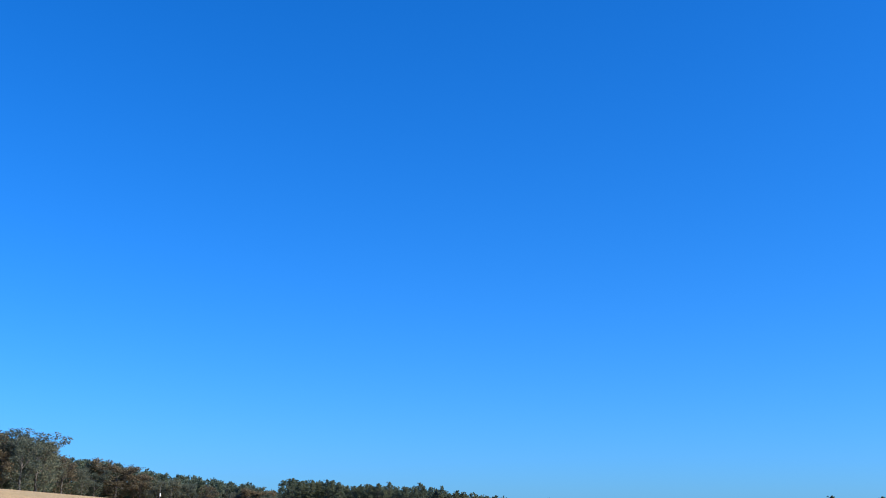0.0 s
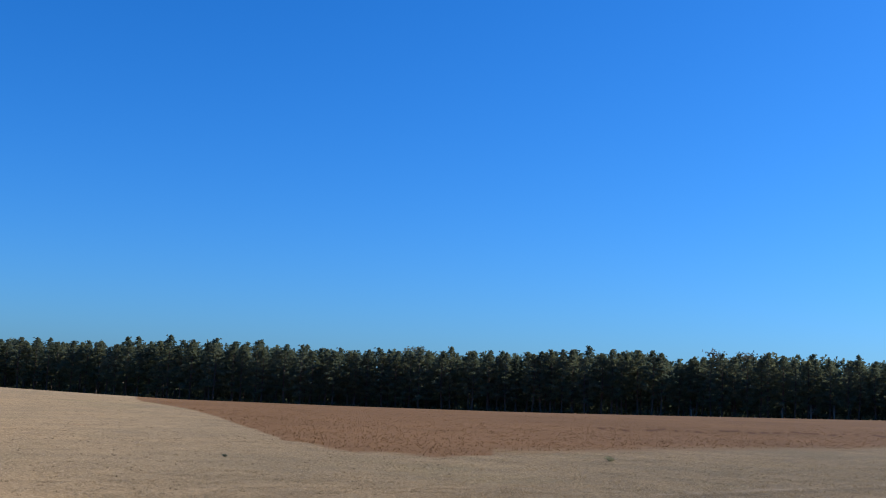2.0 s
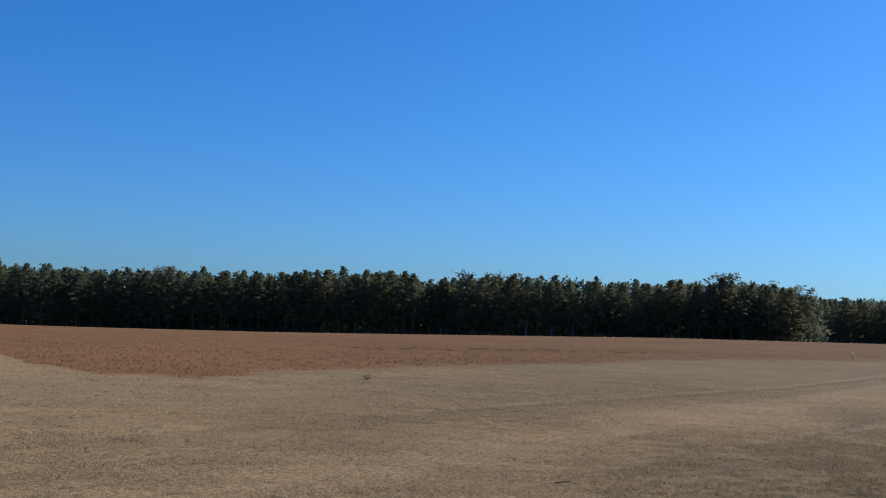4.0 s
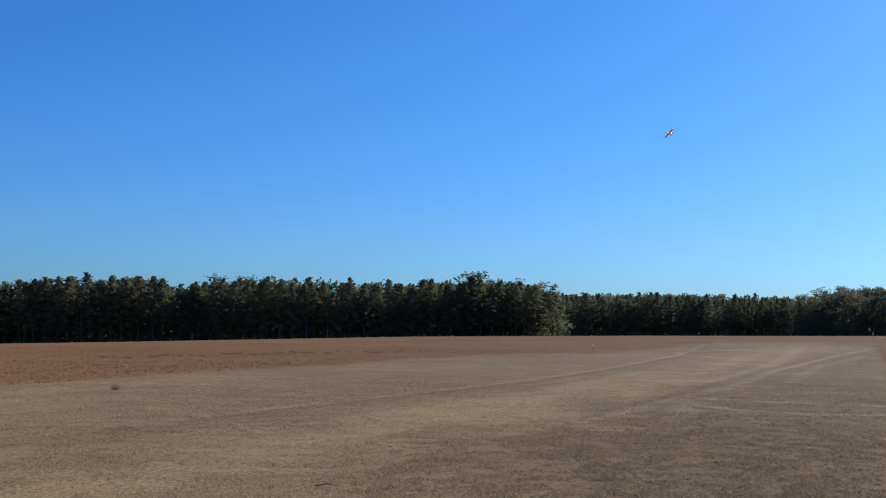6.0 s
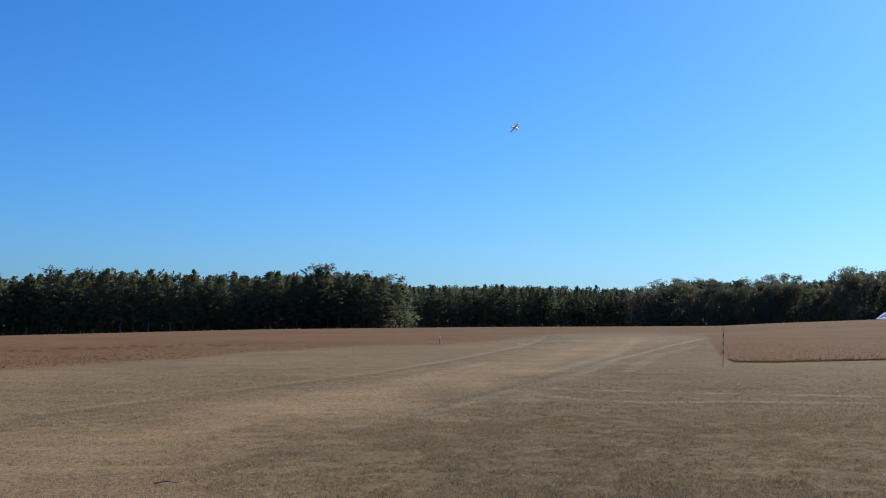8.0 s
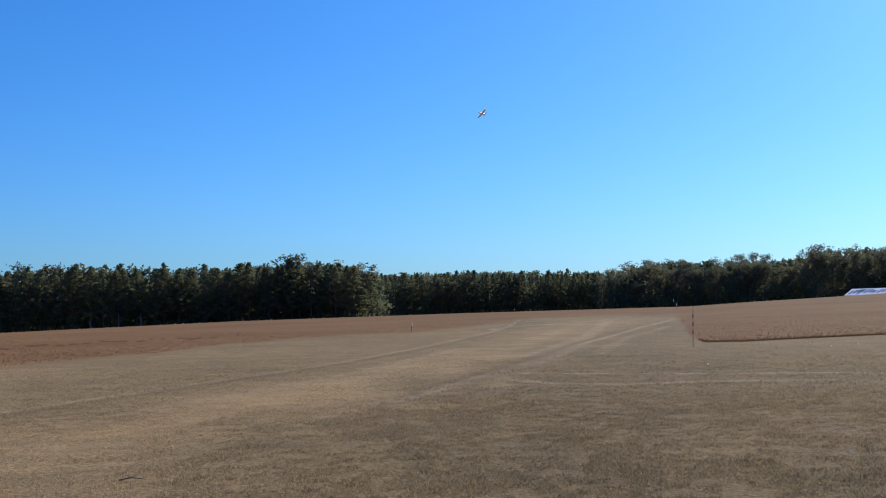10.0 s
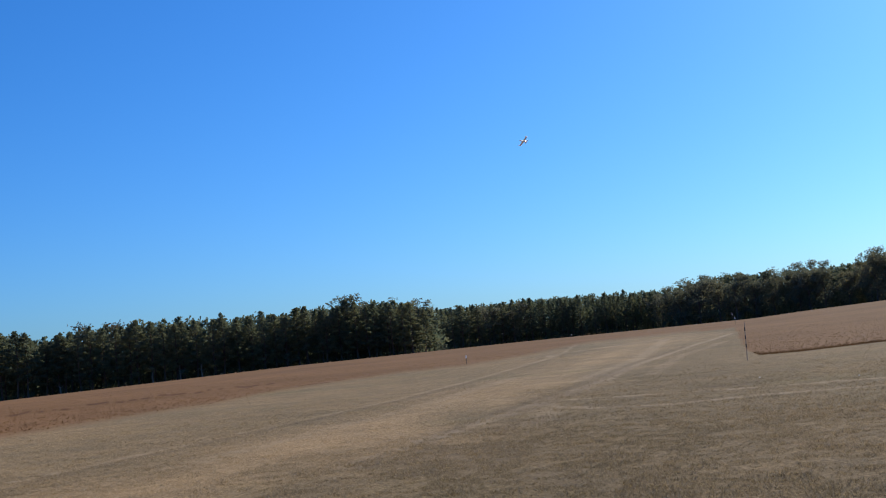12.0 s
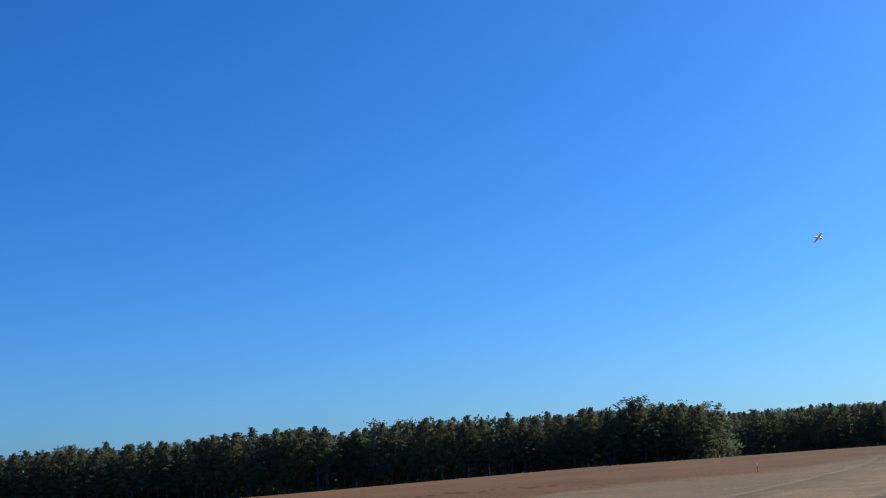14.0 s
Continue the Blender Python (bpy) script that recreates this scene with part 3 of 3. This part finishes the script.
def deep_wood():
    """The rows behind, too many to tell apart, as one mesh of sprays and trunks."""
    rnd = random.Random(31)
    vs, fs = [], []
    az = 90.0
    while az > -42:
        r, h = front(az)
        for row in range(9):
            rr = r + 9 + row * 4.5 + rnd.uniform(-2, 2) + (25 if row > 5 else 0)
            b = spot(az + rnd.uniform(-0.4, 0.4), rr)
            hh = h * rnd.uniform(0.86, 0.98)
            k = len(vs)
            vs += [b + Vector((-0.18, 0, 0)), b + Vector((0.18, 0, 0)), b + Vector((0.0, 0.2, 0)), b + Vector((0, 0, hh * 0.95))]
            fs += [(k, k + 1, k + 3), (k + 1, k + 2, k + 3), (k + 2, k, k + 3)]
            for _ in range(90):
                u = rnd.uniform(0.01, 1.0)
                w = 2.9 * (1.05 - u) ** 0.6
                c = b + Vector((rnd.gauss(0, w * 0.6), rnd.gauss(0, w * 0.6), hh * u))
                tuft(vs, fs, c, Vector((rnd.gauss(0, 0.6), rnd.gauss(0, 0.6), 0.3)), 1.15, rnd, 4)
        az -= math.degrees(4.2 / r)
    me = leaf_mesh("deep_wood", vs, fs, MAT_NEEDLE)
    tagged(new("deep_wood", me), "dense dark woods behind the front row of trees", "woods", kind="stuff")


deep_wood()


def undergrowth():
    """Low brush along the foot of the woods."""
    rnd = random.Random(33)
    vs, fs = [], []
    az = 90.0
    while az > -42:
        r, h = front(az)
        tall = 0.9 if -15 < az < 66 else 3.6
        b = spot(az, r + rnd.uniform(1.0, 8))
        for _ in range(9 if tall < 1 else 22):
            c = b + Vector((rnd.gauss(0, 0.7), rnd.gauss(0, 0.7), rnd.uniform(0, tall)))
            tuft(vs, fs, c, Vector((rnd.gauss(0, 0.6), rnd.gauss(0, 0.6), 0.5)), 0.5, rnd, 4)
        az -= math.degrees(1.0 / r)
    az = 90.0
    while az > -42:
        r, h = front(az)
        b = spot(az, r + rnd.uniform(12, 34))
        for _ in range(10):
            c = b + Vector((rnd.gauss(0, 0.9), rnd.gauss(0, 0.9), rnd.uniform(-0.2, 3.0)))
            tuft(vs, fs, c, Vector((rnd.gauss(0, 0.6), rnd.gauss(0, 0.6), 0.3)), 1.0, rnd, 4)
        az -= math.degrees(0.8 / r)
    me = leaf_mesh("undergrowth", vs, fs, MAT_NEEDLE)
    tagged(new("undergrowth", me), "low dark green brush along the foot of the woods", "brush", kind="stuff")


undergrowth()

# ---- things on the field ----


def cylinder(bm, r0, r1, z0, z1, sides=14):
    lo = [bm.verts.new((r0 * math.cos(2 * math.pi * i / sides), r0 * math.sin(2 * math.pi * i / sides), z0)) for i in range(sides)]
    hi = [bm.verts.new((r1 * math.cos(2 * math.pi * i / sides), r1 * math.sin(2 * math.pi * i / sides), z1)) for i in range(sides)]
    for i in range(sides):
        bm.faces.new((lo[i], lo[(i + 1) % sides], hi[(i + 1) % sides], hi[i]))
    bm.faces.new(hi)
    bm.faces.new(lo[::-1])


def striped_pole(az, dip, height, lean, plastic):
    p = spot(az, reach(az, dip))
    root = tagged(new("marker_pole"), "white plastic pipe marker pole with black bands, stuck in the field", "pole", "striped marker poles")
    root.matrix_world = pose(p.x, p.y, p.z, 0, lean, 0)
    bm = bmesh.new()
    cylinder(bm, 0.019, 0.019, -0.1, height - 0.012)
    cylinder(bm, 0.022, 0.019, height - 0.03, height)
    part("pipe", bm, plastic, root)
    for top, low in ((0.875, 0.773), (0.66, 0.56), (0.44, 0.34)):
        bm = bmesh.new()
        cylinder(bm, 0.0205, 0.0205, low * height, top * height)
        part("band", bm, MAT_BLACK, root, "black tape band")
    return root


striped_pole(53.5, 3.90, 1.43, 0.5, MAT_WHITE)
striped_pole(-19.45, 1.95, 1.50, 1.5, MAT_WHITE_IN_SHADE)


def stake(az, r, height):
    p = spot(az, r)
    root = tagged(new("field_marker"), "small white marker on a thin stake in the grass", "marker", "white field markers")
    root.matrix_world = pose(p.x, p.y, p.z)
    bm = bmesh.new()
    cylinder(bm, 0.02, 0.015, -0.1, height * 0.95, 8)
    part("stake", bm, MAT_GREY_BARK, root)
    bm = bmesh.new()
    cylinder(bm, 0.07, 0.03, height * 0.66, height, 10)
    part("cap", bm, MAT_WHITE, root, "white plastic cap")


stake(-5.42, reach(-5.42, 0.92), 0.72)
stake(-10.6, 200, 0.6)
stake(-18.65, 165, 0.95)
stake(-18.5, 215, 1.5)


def scrap(x, y, size, seed):
    """A crumpled white scrap lying in the grass."""
    rnd = random.Random(seed)
    bm = bmesh.new()
    rim = [bm.verts.new((math.cos(q) * size * rnd.uniform(0.6, 1.1), math.sin(q) * size * rnd.uniform(0.5, 0.9), rnd.uniform(0.0, 0.6) * size)) for q in [k * math.pi / 4 for k in range(8)]]
    top, low = bm.verts.new((0, 0, size * 0.8)), bm.verts.new((0, 0, -0.01))
    for a, b in zip(rim, rim[1:] + rim[:1]):
        bm.faces.new((a, b, top))
        bm.faces.new((b, a, low))
    ob = tagged(new("litter_scrap", done(bm, "litter_scrap", MAT_WHITE)), "small crumpled white scrap lying in the grass", "litter", "white scraps in the grass")
    ob.location = (x, y, float(land(x, y)) + 0.015)


for k, (x, y, size) in enumerate(((21.6, 42.2, 0.045), (12.9, 28.0, 0.03), (6.3, 12.5, 0.02), (11.5, 31.3, 0.035), (19.7, 40.6, 0.04))):
    scrap(x, y, size, k)


def twig(x, y, length):
    bm = bmesh.new()
    tube(bm, [Vector((-length / 2, 0, 0.012)), Vector((-length * 0.1, 0.03, 0.03)), Vector((length / 2, -0.02, 0.015))], [0.008, 0.006, 0.003], 6)
    tube(bm, [Vector((-length * 0.1, 0.03, 0.03)), Vector((length * 0.12, 0.12, 0.05))], [0.004, 0.002], 5)
    ob = tagged(new("twig", done(bm, "twig", MAT_GREY_BARK)), "dark fallen twig lying on the mown grass", "twig")
    ob.location = (x, y, float(land(x, y)) + 0.01)


twig(-1.7, 12.4, 0.28)


def snag(az, height, lean, seed):
    """A bleached dead trunk with a few stub limbs at the edge of the pines."""
    rnd = random.Random(seed)
    r, _ = front(az)
    p = spot(az, r - 2.5)
    root = tagged(new("dead_trunk"), "pale bleached dead trunk standing before the pines", "dead tree", "dead trunks at the pine edge")
    root.matrix_world = pose(p.x, p.y, p.z - 0.1, 0, lean, rnd.uniform(0, 360))
    bm = bmesh.new()
    axis = [Vector((rnd.gauss(0, 0.05), rnd.gauss(0, 0.05), height * u)) for u in (0, 0.1, 0.4, 0.7, 1.0)]
    tube(bm, axis, [0.19, 0.15, 0.12, 0.10, 0.04], 8)
    part("trunk", bm, MAT_SNAG, root)
    for _ in range(4):
        q, z = rnd.uniform(0, 6.28), height * rnd.uniform(0.35, 0.9)
        bm = bmesh.new()
        d = Vector((math.cos(q), math.sin(q), rnd.uniform(0.1, 0.7)))
        tube(bm, [Vector((0, 0, z)), Vector((0, 0, z)) + d * 0.5, Vector((0, 0, z)) + d * rnd.uniform(0.8, 1.3)], [0.05, 0.035, 0.012], 5)
        part("limb", bm, MAT_SNAG, root)


MAT_SNAG = simple("bleached_wood", (0.21, 0.19, 0.16), 0.85, vary=0.3, scale=4, bump=0.4)
for k, (az, height, lean) in enumerate(((10.35, 2.6, 5), (9.0, 3.4, 2), (7.94, 3.2, -3), (14.6, 1.8, 4))):
    snag(az, height, lean, 70 + k)


def box(bm, x0, x1, y0, y1, z0, z1):
    v = [bm.verts.new((x, y, z)) for z in (z0, z1) for x, y in ((x0, y0), (x1, y0), (x1, y1), (x0, y1))]
    for f in ((0, 3, 2, 1), (4, 5, 6, 7), (0, 1, 5, 4), (1, 2, 6, 5), (2, 3, 7, 6), (3, 0, 4, 7)):
        bm.faces.new([v[i] for i in f])


def slab(bm, x0, x1, lo, hi, skew, thick):
    """A sheet on the roof slope from lo to hi, each (y, z); its top runs skew metres on along the ridge."""
    q = []
    for dz in (0, -thick):
        q += [bm.verts.new(c) for c in ((x0, lo[0], lo[1] + dz), (x1, lo[0], lo[1] + dz), (x1 + skew, hi[0], hi[1] + dz), (x0 + skew, hi[0], hi[1] + dz))]
    for f in ((0, 1, 2, 3), (7, 6, 5, 4), (0, 4, 5, 1), (1, 5, 6, 2), (2, 6, 7, 3), (3, 7, 4, 0)):
        bm.faces.new([q[i] for i in f])


MAT_ROOF = simple("pale_metal_roof", (0.86, 0.87, 0.88), 0.25, 0.0, vary=0.08, scale=1.5, bump=0.1)
MAT_ROOF_PATCH = simple("dark_blue_patch", (0.05, 0.08, 0.14), 0.35, vary=0.3, scale=2.0)
# Blue-grey holds the shade on the shed's wall and gables.
MAT_SHED_SHADE = simple("blue_grey_shade", (0.30, 0.36, 0.46), 0.5, vary=0.1)


def far_shed():
    """A long low shed on the rise; its pale roof slope faces the field, with dark blue patches on it."""
    root = tagged(new("shed"), "long low shed, pale metal roof with dark blue patches", "shed")
    p = spot(-27.4, 345)
    base = 345 * math.tan(radians(0.30)) + EYE
    root.matrix_world = pose(p.x, p.y, min(p.z, base) - 0.2, 0, 0, -27.4 - 30)
    bm = bmesh.new()
    box(bm, -5.6, 5.6, 0.0, 8.0, -0.4, 0.66)
    part("wall", bm, MAT_SHED_SHADE, root, "blue-grey shaded wall")
    bm = bmesh.new()
    for x in (-5.6, 5.6):
        tri = [bm.verts.new((x + d, y, z)) for d in (-0.05, 0.05) for y, z in ((0.0, 0.66), (8.0, 0.66), (4.0, 2.4))]
        for f in ((0, 1, 2), (5, 4, 3), (0, 3, 4, 1), (1, 4, 5, 2), (2, 5, 3, 0)):
            bm.faces.new([tri[i] for i in f])
    part("gable", bm, MAT_SHED_SHADE, root, "gable end coloured in shaded blue-grey")
    for y0 in (-0.5, 8.5):
        bm = bmesh.new()
        slab(bm, -6.1, 6.1, (y0, 0.75), (4.0, 2.65), 0, 0.1)
        part("roof", bm, MAT_ROOF, root, "pale metal roof slope")
    at = lambda u: (-0.5 + 4.5 * u, 0.75 + 1.9 * u + 0.02)
    for x0, x1, lo, hi, skew in ((-5.5, -4.9, 0.18, 0.70, 0.5), (-4.4, -3.6, 0.30, 0.78, 0.4), (-3.3, -1.3, 0.42, 0.86, 0.3), (-2.7, -2.1, 0.12, 0.40, 0.2), (-0.9, -0.2, 0.30, 0.85, 0.4), (0.3, 1.0, 0.46, 0.90, 0.3), (1.2, 2.4, 0.34, 0.66, 0.3), (3.2, 3.9, 0.30, 0.84, 0.5), (4.4, 5.1, 0.36, 0.80, 0.4)):
        bm = bmesh.new()
        slab(bm, x0, x1, at(lo), at(hi), skew, 0.015)
        part("roof_sheet", bm, MAT_ROOF_PATCH, root, "dark blue patch on the roof slope")


far_shed()


def utility_pole():
    p = spot(72.9, 405)
    root = tagged(new("utility_pole"), "wooden utility pole with a pale transformer before the trees", "utility pole")
    root.matrix_world = pose(p.x, p.y, p.z)
    bm = bmesh.new()
    cylinder(bm, 0.16, 0.11, -0.3, 5.6, 10)
    part("post", bm, MAT_GREY_BARK, root)
    bm = bmesh.new()
    cylinder(bm, 0.22, 0.22, 2.5, 3.5, 12)
    for v in bm.verts:
        v.co.x += 0.3
    part("transformer", bm, MAT_WHITE, root, "pale grey transformer can")


utility_pole()

# ---- the model aeroplane in the air ----
MAT_SILVER = simple("silver_skin", (0.72, 0.72, 0.70), 0.35, 0.0, vary=0.1)
MAT_TIP = simple("white_gloss", (0.82, 0.82, 0.80), 0.3, vary=0.04)
MAT_CANOPY = simple("dark_canopy", (0.03, 0.035, 0.04), 0.1, vary=0.1)


def loft(bm, rings, sides=14):
    """Rings of (x, y, z, half width, half height) along the body."""
    loops = []
    for x, y, z, w, h in rings:
        loops.append([bm.verts.new((x + 0, y + w * math.cos(2 * math.pi * i / sides), z + h * math.sin(2 * math.pi * i / sides))) for i in range(sides)])
    for a, b in zip(loops, loops[1:]):
        for i in range(sides):
            bm.faces.new((a[i], a[(i + 1) % sides], b[(i + 1) % sides], b[i]))
    bm.faces.new(loops[0][::-1])
    bm.faces.new(loops[-1])


def panel(bm, root_x, root_c, tip_x, tip_c, span, z0, z1, thick, upright=False):
    """A tapered wing panel with a rounded section, from the body outward."""
    secs = []
    for x, c, s, z in ((root_x, root_c, 0, z0), (tip_x, tip_c, span, z1)):
        ring = []
        for u, t in ((0, 0), (0.1, 0.6), (0.35, 1), (0.7, 0.6), (1, 0.05), (0.7, -0.4), (0.35, -0.6), (0.1, -0.45)):
            off = t * thick * c
            ring.append(bm.verts.new((x - u * c, off, z + s) if upright else (x - u * c, s, z + off)))
        secs.append(ring)
    for i in range(8):
        bm.faces.new((secs[0][i], secs[0][(i + 1) % 8], secs[1][(i + 1) % 8], secs[1][i]))
    bm.faces.new(secs[0])
    bm.faces.new(secs[1])


def model_jet():
    root = tagged(new("model_aeroplane"), "silver and white radio-controlled model jet in flight, tip tanks", "model aeroplane")
    bm = bmesh.new()
    loft(bm, [(0.85, 0, 0, 0.01, 0.01), (0.78, 0, 0, 0.05, 0.05), (0.55, 0, 0, 0.09, 0.10), (0.2, 0, 0, 0.12, 0.13), (-0.2, 0, 0, 0.12, 0.12), (-0.6, 0, 0.01, 0.09, 0.09), (-0.85, 0, 0.02, 0.06, 0.06)])
    part("fuselage", bm, MAT_SILVER, root)
    bm = bmesh.new()
    loft(bm, [(0.48, 0, 0.09, 0.01, 0.01), (0.38, 0, 0.11, 0.06, 0.06), (0.2, 0, 0.13, 0.07, 0.08), (-0.02, 0, 0.12, 0.02, 0.02)])
    part("canopy", bm, MAT_CANOPY, root, "dark glossy canopy")
    for side in (1, -1):
        bm = bmesh.new()
        panel(bm, 0.22, 0.48, 0.10, 0.26, side * 0.80, -0.03, 0.02, 0.06)
        part("wing", bm, MAT_SILVER, root)
        bm = bmesh.new()
        loft(bm, [(0.42, side * 0.83, 0.02, 0.005, 0.005), (0.32, side * 0.83, 0.02, 0.045, 0.045), (0.0, side * 0.83, 0.02, 0.06, 0.06), (-0.3, side * 0.83, 0.02, 0.03, 0.03), (-0.38, side * 0.83, 0.02, 0.005, 0.005)], 10)
        part("tip_tank", bm, MAT_TIP, root, "white wing tip tank")
        bm = bmesh.new()
        panel(bm, -0.58, 0.24, -0.66, 0.14, side * 0.36, 0.06, 0.06, 0.06)
        part("tailplane", bm, MAT_SILVER, root)
    bm = bmesh.new()
    panel(bm, -0.50, 0.34, -0.70, 0.18, 0.34, 0.05, 0.05, 0.05, True)
    part("fin", bm, MAT_TIP, root, "white tail fin")
    az, el, r = -9.2, 10.0, 165.0
    at = Vector((-math.sin(radians(az)) * math.cos(radians(el)), math.cos(radians(az)) * math.cos(radians(el)), math.sin(radians(el)))) * r + Vector((0, 0, EYE))
    # banked in a turn towards the field
    nose = Vector((-0.75, -0.65, 0.10)).normalized()
    wing = Vector((0.62, -0.604, 0.72))
    wing = (wing - nose * wing.dot(nose)).normalized()
    root.matrix_world = Matrix.Translation(at) @ Matrix((nose, wing, nose.cross(wing))).transposed().to_4x4()


model_jet()
